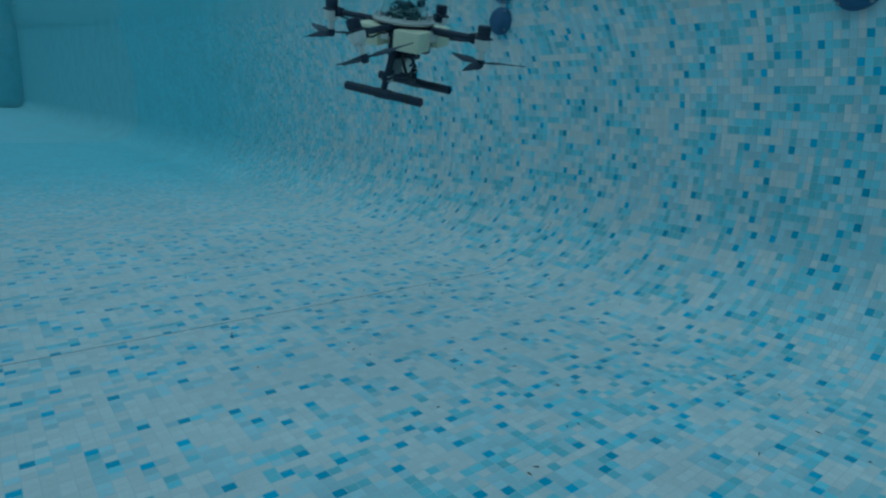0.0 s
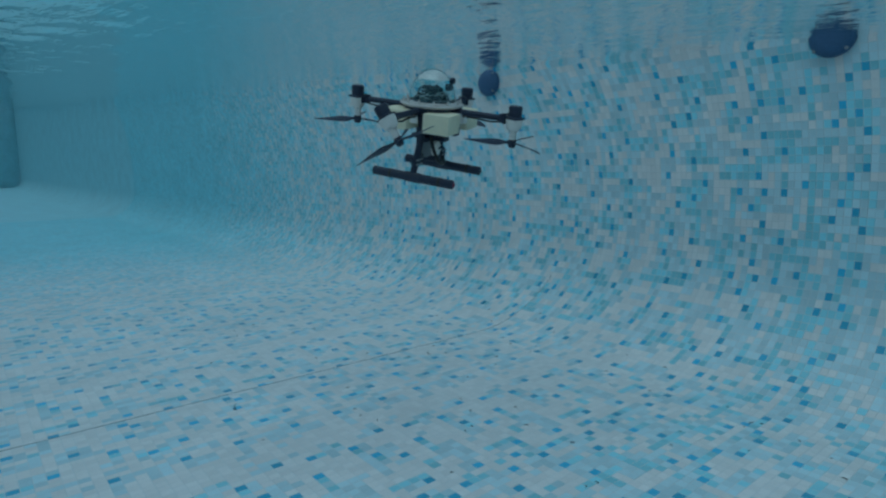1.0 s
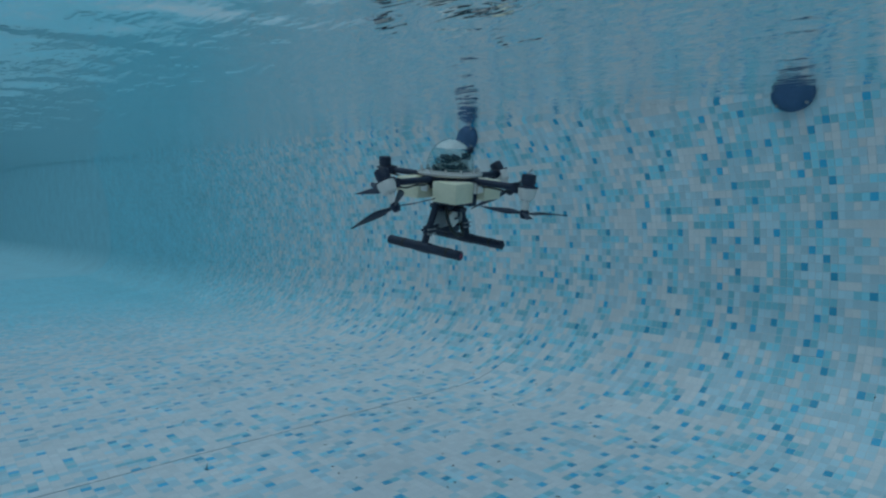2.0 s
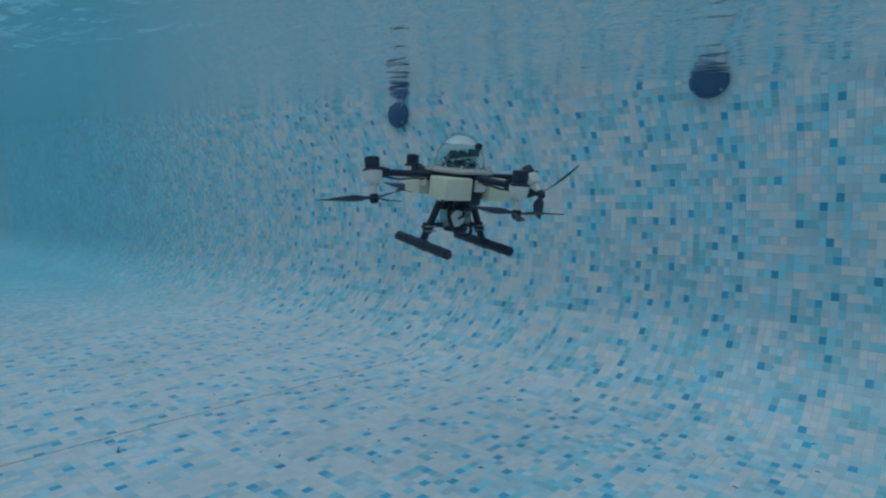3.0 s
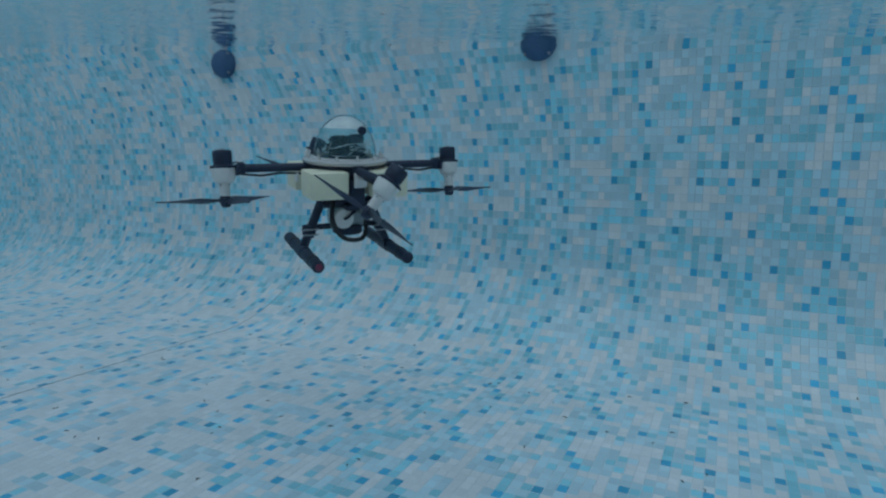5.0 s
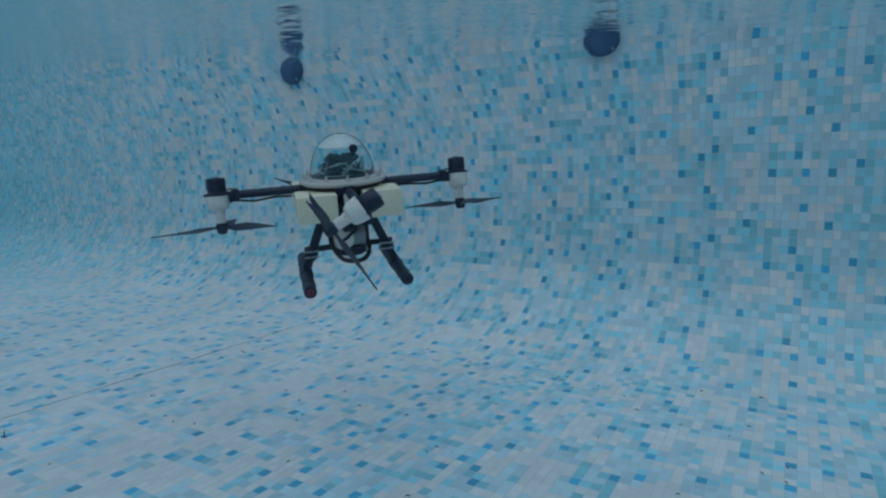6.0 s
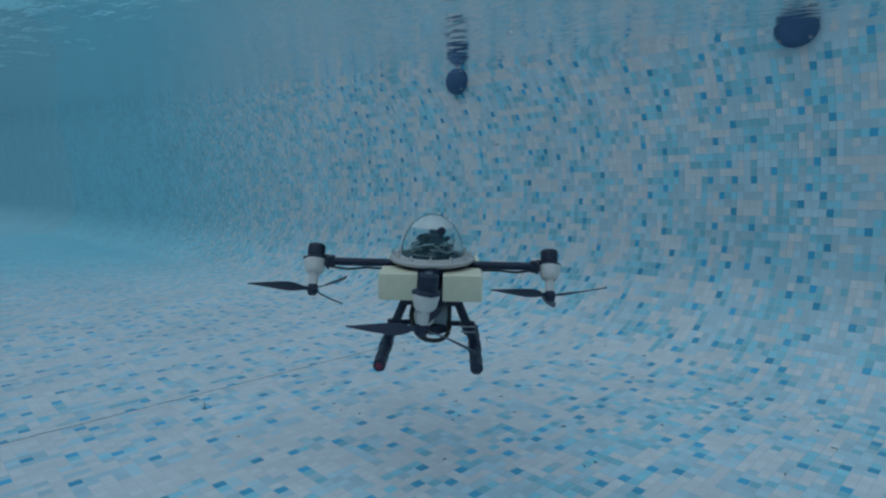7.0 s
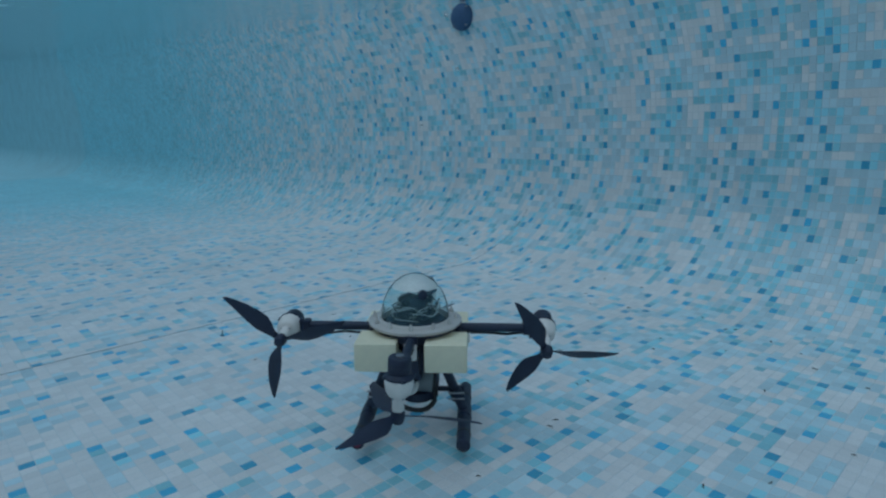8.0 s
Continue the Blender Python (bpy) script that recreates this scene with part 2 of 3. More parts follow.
def sheet_pattern(darks, seed, dense):
    """Tile classes of one sheet: 0 white, 1 pale, 2 sky blue, 3 deep blue."""
    rnd = random.Random(seed)
    cell = [[0] * SHEET for _ in range(SHEET_X)]

    def put(i, j, v):
        i, j = i % SHEET_X, j % SHEET
        cell[i][j] = max(cell[i][j], v)

    for _ in range(7 if dense else 3):
        i, j, w, h = rnd.randrange(SHEET_X), rnd.randrange(SHEET), rnd.randint(2, 4), rnd.randint(1, 3)
        for a in range(w):
            for b in range(h):
                put(i + a, j + b, 1)
    for _ in range(15 if dense else 4):
        i, j, run = rnd.randrange(SHEET_X), rnd.randrange(SHEET), rnd.randint(1, 4)
        side, v = rnd.random() < 0.5, rnd.choice((2, 1, 1) if dense else (2, 1, 1, 1))
        for a in range(run):
            put(i + a * side, j + a * (not side), v)
            if rnd.random() < 0.25:
                put(i + a * side + (not side), j + a * (not side) + side, 1)
    for i, j in darks:
        i = round((i + 0.5) * SHEET_X / SHEET - 0.5)
        put(i, j, 3)
        way = rnd.choice(((1, 0), (0, 1), (-1, 0), (0, -1)))
        for q in range(1, rnd.randint(2, 4)):
            put(i + way[0] * q, j + way[1] * q, 2 if rnd.random() < (0.65 if dense else 0.25) else 1)
        if rnd.random() < 0.7:
            put(i + way[0] + way[1], j + way[1] + way[0], 1)
            put(i + way[1], j + way[0], 2 if dense and rnd.random() < 0.5 else 1)
    for _ in range(3 if dense else 1):
        put(rnd.randrange(SHEET_X), rnd.randrange(SHEET), 2)
    return cell


PATTERNS = [sheet_pattern(d, 7 + n, n > 2) for n, d in enumerate(SHEETS)]
pick = random.Random(4)
ORDER = {c: pick.choice((0, 1, 2, 2, 4) if c < 28 else (1, 3, 4)) for c in range(40)}
ORDER.update({28: 0, 29: 1, 30: 2, 31: 3, 32: 4})


def tile_class(i, j):
    v = PATTERNS[ORDER[i // SHEET_X]][i % SHEET_X][j % SHEET]
    rnd = random.Random(i * 7919 + j * 104729)
    if j > FLOOR_ROWS + 8 and v < 3:  # the wall's bluer mix, in runs, with the water's tint put into it
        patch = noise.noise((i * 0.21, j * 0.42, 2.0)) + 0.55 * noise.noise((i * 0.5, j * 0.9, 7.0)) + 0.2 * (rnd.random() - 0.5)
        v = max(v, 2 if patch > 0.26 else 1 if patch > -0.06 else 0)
    elif v == 0:
        chance = rnd.random()
        v = 1 if chance < 0.07 else 2 if chance < 0.07 + 0.07 * (i > 400) else 0
    if i < 300:  # water haze put into the colour: far tiles turn even and blue
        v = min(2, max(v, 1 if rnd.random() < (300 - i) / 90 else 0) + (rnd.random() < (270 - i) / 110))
    return v


def tile_corners(x, s, inset, up):
    a, b = (PITCH_X - GAP) / 2 - inset, (PITCH - GAP) / 2 - inset
    return [surface(x - a, s - b, up), surface(x + a, s - b, up), surface(x + a, s + b, up), surface(x - a, s + b, up)]


def tile_field(name, cells, parent, label):
    """Many tiles in one mesh: a top face and four sloped sides each."""
    verts, faces, kinds = [], [], []
    for i, j in cells:
        x, s = X0 + (i + 0.5) * PITCH_X, (j + 0.5) * PITCH
        rise = 0.0007 + 0.0004 * noise.random()
        v = len(verts)
        verts += tile_corners(x, s, 0, 0.0002) + tile_corners(x, s, 0.0009, rise)
        faces += [(v + 4, v + 5, v + 6, v + 7), (v, v + 1, v + 5, v + 4), (v + 1, v + 2, v + 6, v + 5), (v + 2, v + 3, v + 7, v + 6), (v + 3, v, v + 4, v + 7)]
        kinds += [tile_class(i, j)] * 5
    me = bpy.data.meshes.new(name)
    me.from_pydata(verts, [], faces)
    for m in TILE:
        me.materials.append(m)
    me.polygons.foreach_set("material_index", kinds)
    ob = new(name, me)
    ob.parent = parent
    return tagged(ob, label, kind="stuff")


def single_tiles(cells, parent):
    """Tiles of their own: four shared meshes, one for each colour."""
    data = []
    for mat in TILE:
        bm = bmesh.new()
        w, h = (PITCH_X - GAP) / 2, (PITCH - GAP) / 2
        low = [bm.verts.new((a * w, b * h, 0.0002)) for a, b in ((-1, -1), (1, -1), (1, 1), (-1, 1))]
        top = [bm.verts.new((a * (w - 0.0009), b * (h - 0.0009), 0.0009)) for a, b in ((-1, -1), (1, -1), (1, 1), (-1, 1))]
        bm.faces.new(top)
        for q in range(4):
            bm.faces.new((low[q], low[(q + 1) % 4], top[(q + 1) % 4], top[q]))
        data.append(mesh_of("tile", bm, mat, smooth=False))
    for i, j in cells:
        x, s = X0 + (i + 0.5) * PITCH_X, (j + 0.5) * PITCH
        ob = new("tile", data[tile_class(i, j)])
        ob.parent = parent
        ob.matrix_basis = Matrix.Translation(surface(x, s)) @ pose(0, 0, 0, 90 if s > FLOOR_END + ARC else 0)


# ---- the water surface ----


def water_surface():
    nx, ny = 480, 240
    bm = bmesh.new()
    rows = []
    for a in range(ny + 1):
        y = Y_BACK + 0.01 + (WALL_Y + 0.2 - Y_BACK) * a / ny
        row = []
        for b in range(nx + 1):
            x = X_NEAR - 0.01 - (X_NEAR - X_FAR - 0.02) * (0.22 * (b / nx) + 0.78 * (b / nx) ** 3)
            z = 0.005 * noise.noise((x * 1.8, y * 2.6, 0.3)) + 0.004 * noise.noise((x * 5 + 3, y * 6, 1.7)) + 0.0055 * noise.noise((x * 9, y * 21, 4.1))
            row.append(bm.verts.new((x, y, WATER_Z + z)))
        rows.append(row)
    for a, b in zip(rows, rows[1:]):
        for i in range(nx):
            bm.faces.new((a[i], b[i], b[i + 1], a[i + 1]))
    return tagged(new("water", mesh_of("water", bm, WATER)), "gently rippled water surface seen from below", "water", kind="structure")


water_surface()

# ---- fittings on the wall ----


def wall_fitting(x, z, r, label):
    thing = tagged(new("pool_light"), label, "pool light", "round pool lights")
    thing.matrix_basis = LEVEL @ pose(x, WALL_Y, z, 90)
    bm = bmesh.new()
    lathe(bm, [(r * 1.0, 0.002), (r * 1.03, 0.012), (r * 1.0, 0.024), (r * 0.93, 0.03)], n=36)
    part("rim", bm, DARKFIT, thing)
    bm = bmesh.new()
    lathe(bm, [(r * 0.93, 0.026), (r * 0.87, 0.036), (r * 0.73, 0.046), (r * 0.5, 0.054), (r * 0.22, 0.058), (0.002, 0.059)], n=36)
    part("lens", bm, DARKFIT, thing, "dark domed lens")
    for q in range(4):
        a = math.pi / 4 + q * math.pi / 2
        bm = bmesh.new()
        lathe(bm, [(0.005, 0.024), (0.005, 0.033), (0.002, 0.034)], pose(r * 0.97 * math.cos(a), r * 0.97 * math.sin(a), 0), n=10)
        part("screw", bm, GREY, thing)
    return thing


wall_fitting(-2.11, 1.134, 0.062, "round dark pool light just under the water line")
wall_fitting(-0.615, 1.108, 0.063, "round dark pool light half cut by the water line")

# ---- the drone ----
R_ARM = 0.25


def rotor_pod(drone, angle, hand):
    """A motor pod at an arm's end; it tilts about the arm and carries a three-bladed propeller below."""
    x, y = R_ARM * math.cos(angle), R_ARM * math.sin(angle)
    bm = bmesh.new()
    lathe(bm, [(0.0085, -0.054), (0.0098, -0.052), (0.0098, -0.034), (0.0108, -0.033), (0.0108, -0.0285), (0.0165, -0.0265), (0.0195, -0.022), (0.0222, -0.012), (0.0232, -0.004), (0.0232, 0.002), (0.020, 0.005)], n=32)
    pod = part("motor_pod", bm, WHITE, drone, "white printed motor pod")
    pod.matrix_basis = pose(x, y, -0.002)
    bm = bmesh.new()
    lathe(bm, [(0.0238, 0.002), (0.0243, 0.005), (0.0195, 0.007), (0.0172, 0.0095), (0.0172, 0.012), (0.0184, 0.0135), (0.0184, 0.021), (0.0179, 0.0215), (0.0179, 0.0225), (0.0184, 0.023), (0.0184, 0.033), (0.0165, 0.036), (0.008, 0.037), (0.006, 0.0355)], n=32)
    for q in range(4):
        a = q * math.pi / 2 + 0.4
        box(bm, 0.005, 0.008, 0.005, pose(0.0238 * math.cos(a), 0.0238 * math.sin(a), 0.004, 0, 0, math.degrees(a)), 0.001)
    motor = part("motor", bm, BLACK, pod, "black brushless motor")
    for q in range(3):
        a = angle + math.pi + (q - 1) * 0.16
        c, d = math.cos(a), math.sin(a)
        bm = bmesh.new()
        tube(bm, bend([(0.017 * c, 0.017 * d, 0.010), (0.026 * c, 0.026 * d, 0.013), (0.034 * c, 0.034 * d, 0.006), (0.040 * c, 0.040 * d, -0.006)], 4), 0.0013, 5)
        part("phase_wire", bm, WIRE, motor)
    bm = bmesh.new()
    lathe(bm, [(0.0062, 0.0365), (0.0062, 0.0385), (0.0035, 0.0395)], n=12)
    part("shaft_nut", bm, GREY, motor)
    for q in range(4):
        a = q * math.pi / 2 + 0.8
        bm = bmesh.new()
        lathe(bm, [(0.0016, 0.0), (0.0016, 0.0012), (0.0008, 0.0016)], pose(0.0108 * math.cos(a), 0.0108 * math.sin(a), -0.031, 0, 90, math.degrees(a)), n=8)
        part("screw", bm, GREY, pod)
    bm = bmesh.new()
    box(bm, 0.006, 0.034, 0.02, pose(-0.0255 * math.cos(angle), -0.0255 * math.sin(angle), -0.004, 0, 0, math.degrees(angle)), 0.003)
    part("clamp", bm, BLACK, pod)
    bm = bmesh.new()
    lathe(bm, [(0.006, -0.014), (0.009, -0.012), (0.0115, -0.004), (0.0115, 0.005), (0.007, 0.012)], n=20)
    for q in range(3):
        a = q * 2 * math.pi / 3
        turn = pose(0, 0, 0, 0, 0, math.degrees(a))
        cross = []
        for s, wide, twist, sweep in ((0.006, 0.011, 34, 0), (0.020, 0.013, 32, 0.0), (0.034, 0.024, 28, 0.002), (0.048, 0.031, 24, 0.003), (0.068, 0.030, 19, 0.002), (0.09, 0.024, 15, 0.0), (0.112, 0.015, 11, -0.003), (0.127, 0.007, 9, -0.006), (0.132, 0.002, 8, -0.008)):
            ring = []
            for u, h in ((-0.5, 0), (-0.2, 0.0013), (0.25, 0.0011), (0.5, 0), (0.25, -0.0009), (-0.2, -0.0011)):
                p = pose(0, 0, 0, twist * hand) @ Vector((0, u * wide, h))
                ring.append(bm.verts.new(turn @ Vector((s, p.y + sweep, p.z))))
            cross.append(ring)
        for c, d in zip(cross, cross[1:]):
            for w in range(6):
                bm.faces.new((c[w], c[(w + 1) % 6], d[(w + 1) % 6], d[w]))
        bm.faces.new(cross[-1])
    bmesh.ops.recalc_face_normals(bm, faces=bm.faces)
    prop = part("propeller", bm, BLACK, pod, "black three-bladed propeller")
    prop.matrix_basis = pose(0, 0, -0.062)
    return pod, prop


def make_drone():
    drone = tagged(new("underwater_drone"), "black quadcopter drone with cream foam blocks, clear dome, under water", "drone")
    # chassis plates and core
    bm = bmesh.new()
    lathe(bm, [(0.075, -0.012), (0.078, -0.01), (0.078, 0.004), (0.075, 0.006)], n=40)
    lathe(bm, [(0.06, -0.03), (0.06, -0.012)], n=24)
    part("top_plate", bm, BLACK, drone)
    bm = bmesh.new()
    box(bm, 0.062, 0.062, 0.075, pose(0, 0, -0.048), 0.004)
    box(bm, 0.11, 0.03, 0.012, pose(0, 0, -0.085), 0.003)
    box(bm, 0.03, 0.11, 0.012, pose(0, 0, -0.085), 0.003)
    part("chassis", bm, BLACK, drone)
    for q in range(4):
        a = math.radians(-90 + 90 * q)
        bm = bmesh.new()
        c, s = math.cos(a), math.sin(a)
        tube(bm, [(0.05 * c, 0.05 * s, -0.002), ((R_ARM - 0.02) * c, (R_ARM - 0.02) * s, -0.002)], 0.0085, 14)
        box(bm, 0.03, 0.024, 0.024, pose(0.075 * c, 0.075 * s, -0.002, 0, 0, math.degrees(a)), 0.004)
        box(bm, 0.014, 0.022, 0.024, pose((R_ARM - 0.034) * c, (R_ARM - 0.034) * s, -0.002, 0, 0, math.degrees(a)), 0.003)
        arm = part("arm", bm, CARBON, drone, "black carbon tube arm")
        bm = bmesh.new()
        tube(bm, [Vector((d * c, d * s, z)) + Vector((-s, c, 0)) * o for d, z, o in ((0.06, -0.012, 0.004), (0.1, -0.0145, 0.005), (0.14, -0.013, 0.002), (0.18, -0.017, 0.005), (0.218, -0.012, 0.006))], 0.0026, 6)
        part("motor_cable", bm, WIRE, arm)
        # foam block in the quarter before this arm
        b = a + math.pi / 4
        bm = bmesh.new()
        box(bm, 0.078, 0.078, 0.054, pose(0, 0, 0), 0.004, 2)
        for v in bm.verts:
            v.co += 0.0012 * noise.noise_vector(v.co * 40 + Vector((q, 0, 0)))
        part("foam_block", bm, FOAM, drone, "cream closed-cell foam block", pose(0.0905 * math.cos(b) , 0.0905 * math.sin(b), -0.029))
        # white hinge plate by the arm root
        bm = bmesh.new()
        box(bm, 0.004, 0.022, 0.018, pose(0.106 * c, 0.106 * s, -0.022, 0, 0, math.degrees(a)), 0.001)
        part("hinge_plate", bm, WHITE, drone, "white printed hinge plate")
    # flange ring and dome
    bm = bmesh.new()
    n = 72
    rings = []
    for r, z in ((0.066, 0.007), (0.088, 0.007), (0.091, 0.010), (0.091, 0.014), (0.086, 0.0165), (0.07, 0.0165), (0.067, 0.02), (0.066, 0.02)):
        rings.append([bm.verts.new((r * math.cos(2 * math.pi * i / n), r * math.sin(2 * math.pi * i / n), z)) for i in range(n)])
    rings.append(rings[0])
    for a, b in zip(rings, rings[1:]):
        for i in range(n):
            bm.faces.new((a[i], a[(i + 1) % n], b[(i + 1) % n], b[i]))
    bmesh.ops.recalc_face_normals(bm, faces=bm.faces)
    flange = part("dome_flange", bm, FLANGE, drone, "milky clear acrylic flange ring")
    for i in range(12):
        a = 2 * math.pi * i / 12
        bm = bmesh.new()
        lathe(bm, [(0.0045, 0.0), (0.0045, 0.005), (0.0025, 0.0085), (0.0018, 0.012)], pose(0.08 * math.cos(a), 0.08 * math.sin(a), 0.0165), n=8)
        part("nut", bm, FLANGE, flange)
    bm = bmesh.new()
    lathe(bm, [(0.066 * math.cos(t * math.pi / 32), 0.02 + 0.085 * math.sin(t * math.pi / 32)) for t in range(16)] + [(0.0005, 0.105)], n=48, close=False)
    part("dome", bm, DOME, drone, "clear acrylic dome")
    # inside the dome: boards, wires and a pinkish cap
    rnd = random.Random(11)
    bm = bmesh.new()
    lathe(bm, [(0.055, 0.008), (0.055, 0.016), (0.048, 0.018)], n=32)
    for _ in range(44):
        a, r, z = rnd.uniform(0, 6.28), rnd.uniform(0.003, 0.044), rnd.uniform(0.02, 0.06)
        r *= 1.15 - z * 9
        box(bm, rnd.uniform(0.006, 0.02), rnd.uniform(0.006, 0.018), rnd.uniform(0.004, 0.014), pose(r * math.cos(a), r * math.sin(a), z, rnd.uniform(-20, 20), rnd.uniform(-20, 20), rnd.uniform(0, 90)), 0.0008, 1)
    boards = part("electronics", bm, BLACK, drone, "stacked black circuit boards and wiring")
    for w in range(22):
        a = rnd.uniform(0, 6.28)
        pts = []
        for _ in range(4):
            a += rnd.uniform(0.4, 1.1)
            r = rnd.uniform(0.025, 0.054)
            pts.append((r * math.cos(a), r * math.sin(a), rnd.uniform(0.022, 0.052)))
        bm = bmesh.new()
        tube(bm, bend(pts, 5), 0.0011, 5)
        part("wire", bm, PALEWIRE if w % 2 == 0 else WIRE, boards)
    # Pale cap for the pinkish bright patch at the top of the dome.
    bm = bmesh.new()
    lathe(bm, [(0.0635 * math.cos(radians(e)), 0.02 + 0.0825 * math.sin(radians(e))) for e in (46, 53, 60, 66, 72, 78, 84, 89.5)], n=36, close=False)
    for v in bm.verts:
        v.co += 0.0016 * noise.noise_vector(v.co * 90)
    part("dome_cap", bm, PALECAP, drone, "pale pinkish cap lining the dome")
    bm = bmesh.new()
    box(bm, 0.028, 0.012, 0.018, pose(0.01, -0.045, 0.06), 0.002)
    lathe(bm, [(0.0075, 0.0), (0.0085, 0.004), (0.0085, 0.012), (0.005, 0.013)], pose(0.02, -0.043, 0.077, 90), n=16)
    part("camera", bm, BLACK, drone, "small black camera in the dome")
    # below: bottle, pump and battery
    bm = bmesh.new()
    lathe(bm, [(0.02, -0.036), (0.027, -0.033), (0.027, 0.033), (0.02, 0.036)], pose(0, 0, -0.112, 0, 90, 0), n=24)
    part("bottle", bm, BOTTLE, drone, "milky plastic float bottle")
    bm = bmesh.new()
    box(bm, 0.045, 0.055, 0.05, pose(0.022, 0.018, -0.112), 0.006)
    lathe(bm, [(0.03, -0.15), (0.033, -0.148), (0.033, -0.132), (0.028, -0.13)], pose(0.004, 0.0, 0), n=24)
    part("battery_box", bm, BLACK, drone)
    bm = bmesh.new()
    lathe(bm, [(0.021, 0.0), (0.022, 0.002), (0.022, 0.010), (0.019, 0.013), (0.008, 0.0135)], pose(-0.014, -0.022, -0.112, 90), n=28)
    lid = part("pump_lid", bm, WHITE, drone, "round white pump lid")
    bm = bmesh.new()
    tube(bm, bend([(-0.014, -0.037, -0.112), (-0.006, -0.042, -0.106), (0.002, -0.038, -0.1), (0.012, -0.03, -0.098)], 5), 0.003, 8)
    part("nozzle", bm, BLACK, lid)
    bm = bmesh.new()
    tube(bm, bend([(-0.035, -0.02, -0.075), (-0.04, -0.035, -0.115), (-0.02, -0.045, -0.15), (0.02, -0.04, -0.158), (0.04, -0.02, -0.14), (0.03, -0.01, -0.09)], 8), 0.005, 8)
    part("hose", bm, WIRE, drone, "black looped hose")
    for sx in (-1, 1):
        bm = bmesh.new()
        top, low = Vector((sx * 0.052, 0, -0.072)), Vector((sx * 0.097, 0, -0.18))
        tube(bm, [top, top.lerp(low, 0.5), low], 0.0095, 14)
        tube(bm, [top.lerp(low, 0.55), top.lerp(low, 0.74)], 0.0135, 14)
        leg = part("leg", bm, CARBON, drone, "black splayed landing leg")
        bm = bmesh.new()
        tube(bm, [(sx * 0.097, -0.022, -0.185), (sx * 0.097, 0.022, -0.185)], 0.0145, 16)
        part("tee_joint", bm, BLACK, leg)
        bm = bmesh.new()
        tube(bm, [(sx * 0.097, -0.128, -0.185), (sx * 0.097, -0.125, -0.185), (sx * 0.097, 0.125, -0.185), (sx * 0.097, 0.128, -0.185)], [0.009, 0.0128, 0.0128, 0.009], 18)
        skid = part("skid", bm, CARBON, drone, "black foam-sleeved landing skid")
        bm = bmesh.new()
        lathe(bm, [(0.0075, 0), (0.007, 0.002), (0.004, 0.0035)], pose(sx * 0.097, -0.1275, -0.185, 90), n=16)
        part("end_cap", bm, PINK if sx < 0 else BLACK, skid, "pink tape on the skid end" if sx < 0 else "")
        for y in (-0.085, 0.07):
            bm = bmesh.new()
            lathe(bm, [(0.0128, -0.004), (0.0137, -0.003), (0.0137, 0.003), (0.0128, 0.004)], pose(sx * 0.097, y, -0.185, 90), n=18, close=False)
            part("cable_tie", bm, WIRE, skid)
        # knee clamp with two bolts
        knee = top.lerp(low, 0.645)
        for h in (-0.006, 0.006):
            bm = bmesh.new()
            tube(bm, [knee + Vector((-0.016, -0.012, h)), knee + Vector((0.016, -0.012, h))], 0.0022, 8)
            part("bolt", bm, GREY, leg)
    bm = bmesh.new()
    tube(bm, [(-0.095, 0.004, -0.132), (0.095, 0.004, -0.132)], 0.004, 8)
    tube(bm, [(-0.095, 0.012, -0.14), (0.095, 0.012, -0.14)], 0.003, 8)
    part("brace", bm, CARBON, drone)
    # steering block before the front arm root
    bm = bmesh.new()
    box(bm, 0.03, 0.022, 0.05, pose(0, -0.075, -0.045), 0.003)
    part("servo", bm, BLACK, drone)
    bm = bmesh.new()
    box(bm, 0.024, 0.005, 0.03, pose(0, -0.094, -0.02), 0.002)
    part("bracket", bm, WHITE, drone, "white printed bracket")
    return drone


drone = make_drone()
PODS = {side: rotor_pod(drone, math.radians(a), hand) for side, a, hand in (("front", -90, -1), ("right", 0, 1), ("back", 90, -1), ("left", 180, 1))}

# ---- joint line, specks and bubbles ----
bm = bmesh.new()
tube(bm, [Vector(surface(X_OF_JOINT + 0.002 * noise.noise((s * 9, 0, 0)), s, 0.0012)) for s in [i * 0.03 - 1.0 for i in range(104)]], 0.0009, 5)
tagged(new("joint_line", mesh_of("joint_line", bm, CRACK)), "dark cracked grout joint across floor and wall", "joint", kind="structure").matrix_basis = LEVEL


def litter():
    """Curled bits of leaf on the floor and in the cove."""
    rnd = random.Random(5)
    bm = bmesh.new()
    for _ in range(110):
        x, s = rnd.uniform(-2.6, 0.6), rnd.triangular(0.2, 2.1, 1.5)
        a, long = rnd.uniform(0, 6.28), rnd.uniform(0.003, 0.008)
        pts = [Vector(surface(x + d * long * math.cos(a) + 0.3 * long * (d * d) * math.sin(a), s + d * long * math.sin(a), 0.0025 + 0.0015 * (1 - d * d))) for d in (-1, -0.5, 0, 0.5, 1)]
        tube(bm, pts, [0.0004, 0.0011, 0.0014, 0.001, 0.0004], 5)
    bm.transform(LEVEL)
    return tagged(new("leaf_litter", mesh_of("leaf_litter", bm, SPECK)), "small dark bits of leaf scattered over pale tiles", "litter", kind="stuff")


litter()


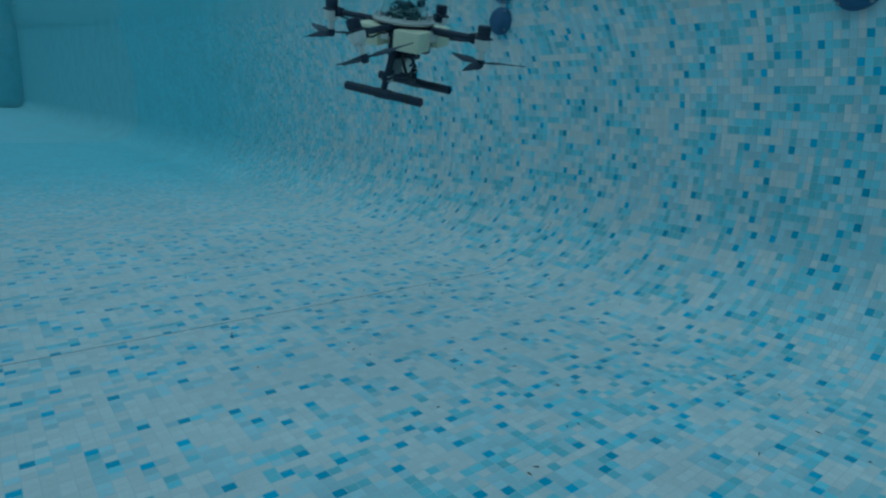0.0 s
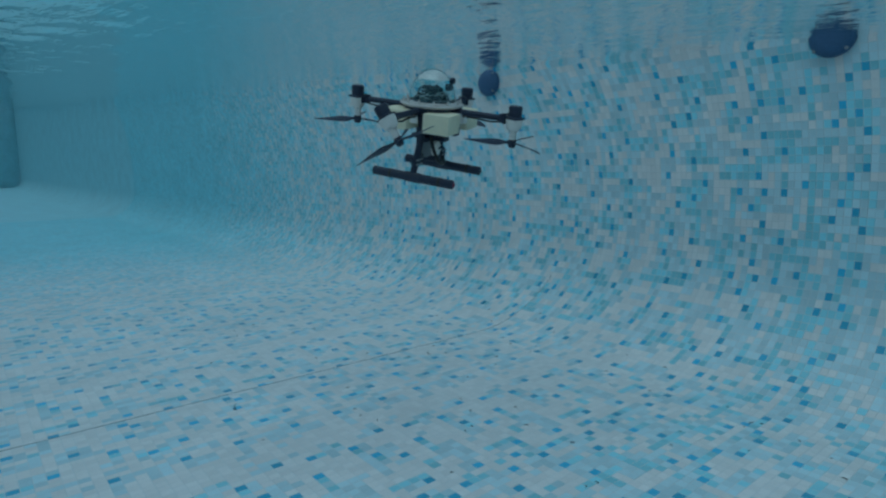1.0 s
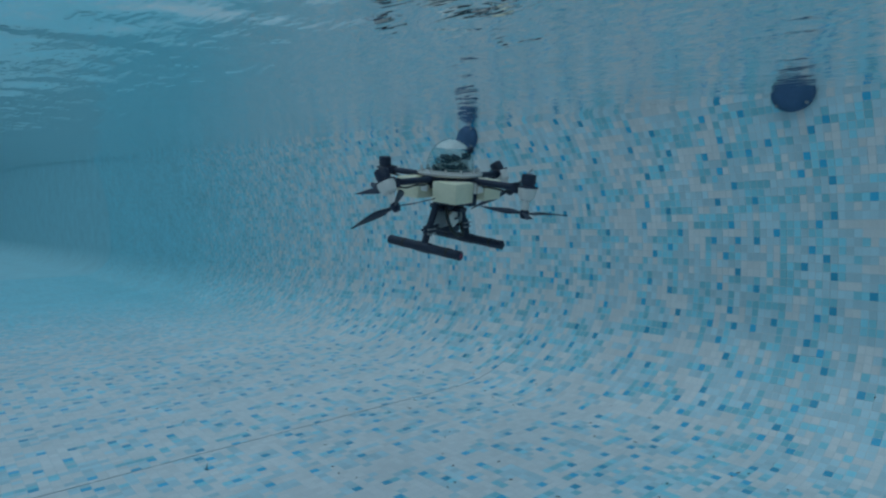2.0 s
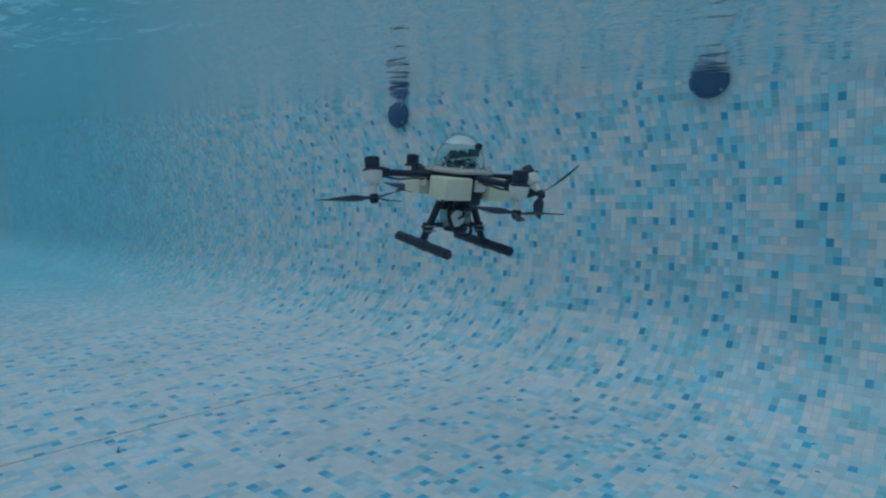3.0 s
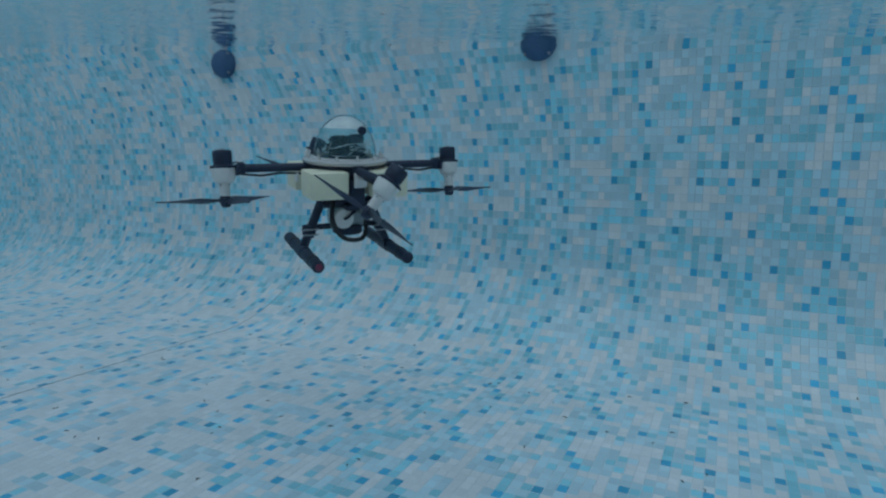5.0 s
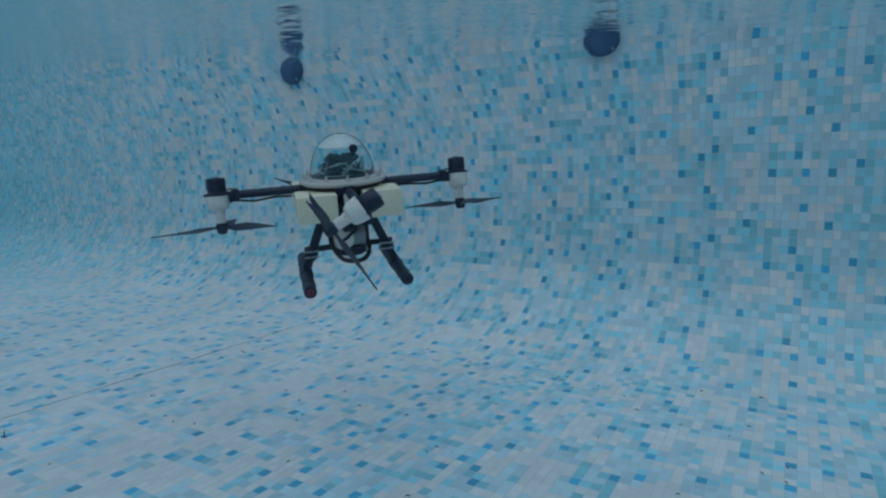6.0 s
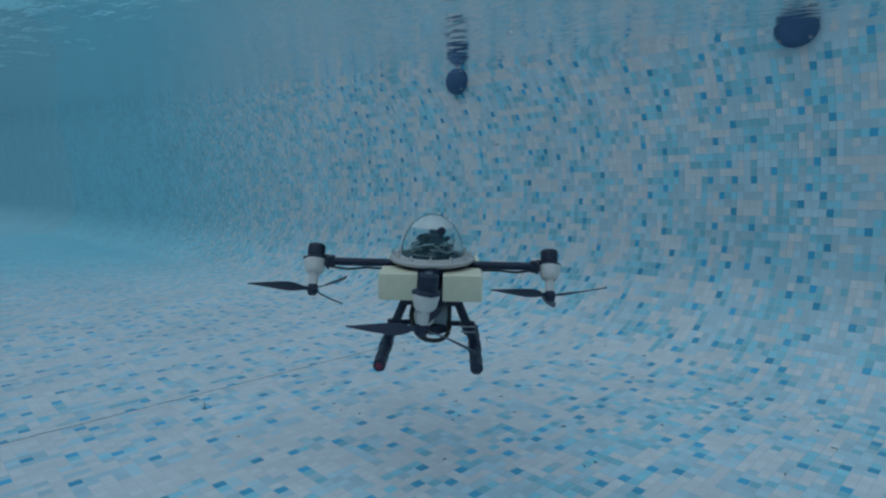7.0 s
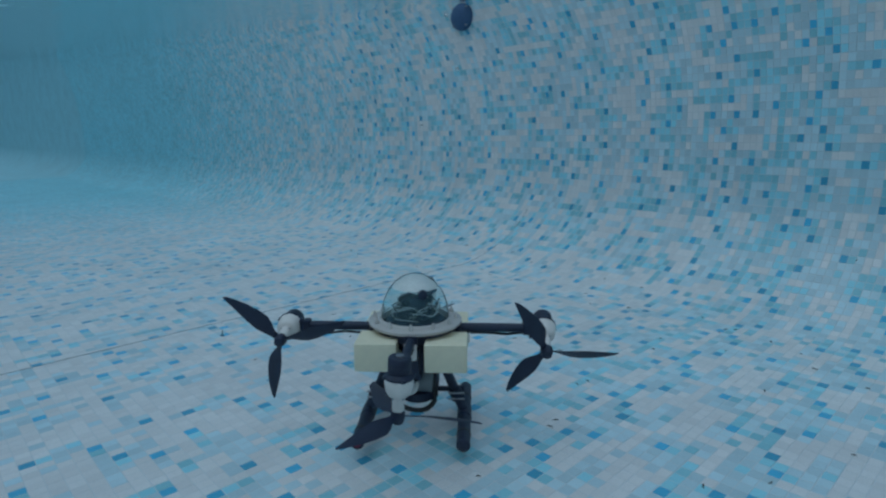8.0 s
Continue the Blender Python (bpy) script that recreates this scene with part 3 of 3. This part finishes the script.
def twig():
    bm = bmesh.new()
    x, y = -1.655, 0.515
    tube(bm, [(x, y, 0.0015), (x + 0.002, y, 0.012), (x - 0.001, y + 0.002, 0.02)], [0.0016, 0.0013, 0.0007], 6)
    tube(bm, [(x - 0.006, y - 0.004, 0.002), (x + 0.001, y, 0.003), (x + 0.008, y + 0.003, 0.002)], [0.0007, 0.0014, 0.0007], 6)
    bm.transform(LEVEL)
    return tagged(new("twig", mesh_of("twig", bm, SPECK)), "small brown twig standing on the tiled floor", "twig")


twig()

# Bubbles that leave the dome's rim and rise to the surface: start of the rise, place, radius.
BUBBLES = []
for start, bx, by, r in ((5.9, -0.80, 0.80, 0.006), (6.1, -0.76, 0.78, 0.0045), (6.3, -0.83, 0.83, 0.005), (6.5, -0.77, 0.74, 0.003), (6.8, -0.86, 0.70, 0.004), (7.0, -0.80, 0.66, 0.0035), (7.2, -0.88, 0.64, 0.003), (4.0, -0.70, 1.05, 0.004), (4.2, -0.69, 1.06, 0.0035)):
    bm = bmesh.new()
    bmesh.ops.create_icosphere(bm, subdivisions=3, radius=r)
    for v in bm.verts:
        v.co.z *= 0.75 if v.co.z < 0 else 0.9
    bubble = tagged(new("bubble", mesh_of("bubble", bm, AIR)), "small silvery air bubble rising through the water", "bubble", "bubbles")
    BUBBLES.append((bubble, start, bx, by))

# ---- tiles, nearest ones singly ----
FLOOR_ROWS = int(FLOOR_END / PITCH)
WALL_ROW = int((FLOOR_END + ARC) / PITCH) + 1
near_floor = {(i, j) for i in range(398, 418) for j in range(22, 37)}
near_wall = {(i, j) for i in range(420, 440) for j in range(WALL_ROW, WALL_ROW + 15)}



def under_rim(i, j):
    return COVE + (j + 1) * PITCH - FLOOR_END - ARC < level_z(X0 + i * PITCH_X, RIM_Z)


cells = [(i, j) for i in range(COLS) for j in range(ROW0, ROW0 + ROWS) if under_rim(i, j)]
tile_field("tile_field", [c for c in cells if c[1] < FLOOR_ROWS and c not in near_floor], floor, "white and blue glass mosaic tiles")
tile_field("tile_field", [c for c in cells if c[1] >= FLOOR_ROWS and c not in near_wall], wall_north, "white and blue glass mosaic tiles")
single_tiles(sorted(near_floor), floor)
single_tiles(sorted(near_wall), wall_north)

# ---- what moves ----
# time, place, nose down, lean, turn
FLIGHT = [
    (0, -1.412, 0.969, 0.953, 10.4, -12.5, 116.0),
    (0.5, -1.346, 0.969, 0.926, 9.9, -10.3, 114.5),
    (1, -1.284, 0.996, 0.894, 10.1, -10.7, 114.3),
    (1.2, -1.264, 0.959, 0.885, 10.7, -10.7, 113.8),
    (2.3, -1.088, 1.061, 0.815, 9.3, -4.0, 91.5),
    (2.5, -1.044, 1.084, 0.805, 10.1, -1.9, 86.9),
    (3, -0.950, 1.129, 0.766, 8.2, 0.1, 74.6),
    (3.5, -0.816, 1.101, 0.747, 8.2, 0.3, 65.3),
    (4, -0.757, 1.100, 0.715, 7.9, -0.5, 61.3),
    (4.5, -0.712, 1.077, 0.693, 8.1, -1.1, 57.1),
    (4.7, -0.708, 1.064, 0.684, 8.1, -1.6, 54.9),
    (5.8, -0.817, 0.846, 0.621, 7.8, -4.3, 48.9),
    (6, -0.815, 0.841, 0.622, 8.1, -4.5, 46.4),
    (6.5, -0.910, 0.804, 0.579, 6.5, -1.2, 44.6),
    (7, -0.934, 0.734, 0.460, 4.5, 2.1, 44.7),
    (7.5, -0.905, 0.657, 0.326, 2.4, -0.7, 45.6),
    (8, -0.808, 0.563, 0.225, -0.4, 0.8, 43.5),
]
# time, tilt of front pod, right, back, left
TILT = [
    (0, 0, 0, 0, -25),
    (0.5, 0, 0, 0, -28),
    (1, 0, 0, 0, -36),
    (2.5, 6, -51, -3, -27),
    (3, 0, -50, 0, -15),
    (3.5, 3, -30, 0, -30),
    (4, 33, 0, 0, -9),
    (4.5, 30, -9, 20, -9),
    (6, 60, -12, 25, -6),
    (6.5, 21, -27, 10, -30),
    (7, 6, -27, 0, -30),
    (7.5, 6, -45, 0, -54),
    (8, 3, -66, 0, -81),
]
# time, blade angle of front, right, back, left
SPIN = [
    (0, 65, 65, 65, 65),
    (0.5, 90, 90, 90, 90),
    (1, 115, 115, 145, 105),
    (2.5, 90, 155, 200, 130),
    (3, 115, 180, 225, 155),
    (3.5, 120, 180, 250, 140),
    (4, 175, 205, 275, 140),
    (4.5, 150, 240, 300, 155),
    (6, 115, 270, 325, 205),
    (6.5, 70, 300, 350, 250),
    (7, 80, 320, 375, 195),
    (7.5, 135, 315, 400, 150),
    (8, 120, 365, 425, 105),
]


def drone_place(t):
    """Where the drone is at t, between the rows of its flight."""
    for a, b in zip(FLIGHT, FLIGHT[1:]):
        if a[0] <= t <= b[0]:
            w = (t - a[0]) / (b[0] - a[0])
            return LEVEL @ Vector(a[1:4]).lerp(Vector(b[1:4]), w)
    return LEVEL @ Vector(FLIGHT[-1][1:4])


def rise(start, bx, by):
    """Carried under the dome's rim, then up to the surface, where it stays."""
    rows, t = [], 0.0
    while t <= 8.001:
        if t <= start:
            rows.append((t, Matrix.Translation(drone_place(t) + Vector((0.0, 0.02, 0.004)))))
        else:
            p = drone_place(start)
            z = min(p.z + 0.004 + 0.26 * (t - start), WATER_Z - 0.01)
            w = min((t - start) / 0.3, 1.0)
            wave = 0.008 * math.sin(9 * (t - start))
            rows.append((t, Matrix.Translation((p.x + (bx - p.x) * w + wave, p.y + (by - p.y) * w, z))))
        t = round(t + 0.25, 3)
    return rows


def motions():
    walk(drone, [(t, LEVEL @ pose(x, y, z, nose, lean, turn)) for t, x, y, z, nose, lean, turn in FLIGHT])
    for bubble, *how in BUBBLES:
        walk(bubble, rise(*how))
    for n, side in enumerate(("front", "right", "back", "left")):
        pod, prop = PODS[side]
        at = pod.matrix_basis.translation.copy()
        rows = []
        for row in TILT:
            a = row[1 + n]
            rows.append((row[0], pose(*at, 0, a, 0) if side in ("front", "back") else pose(*at, a, 0, 0)))
        walk(pod, rows)
        walk(prop, [(row[0], pose(0, 0, -0.062, 0, 0, row[1 + n])) for row in SPIN])


motions()
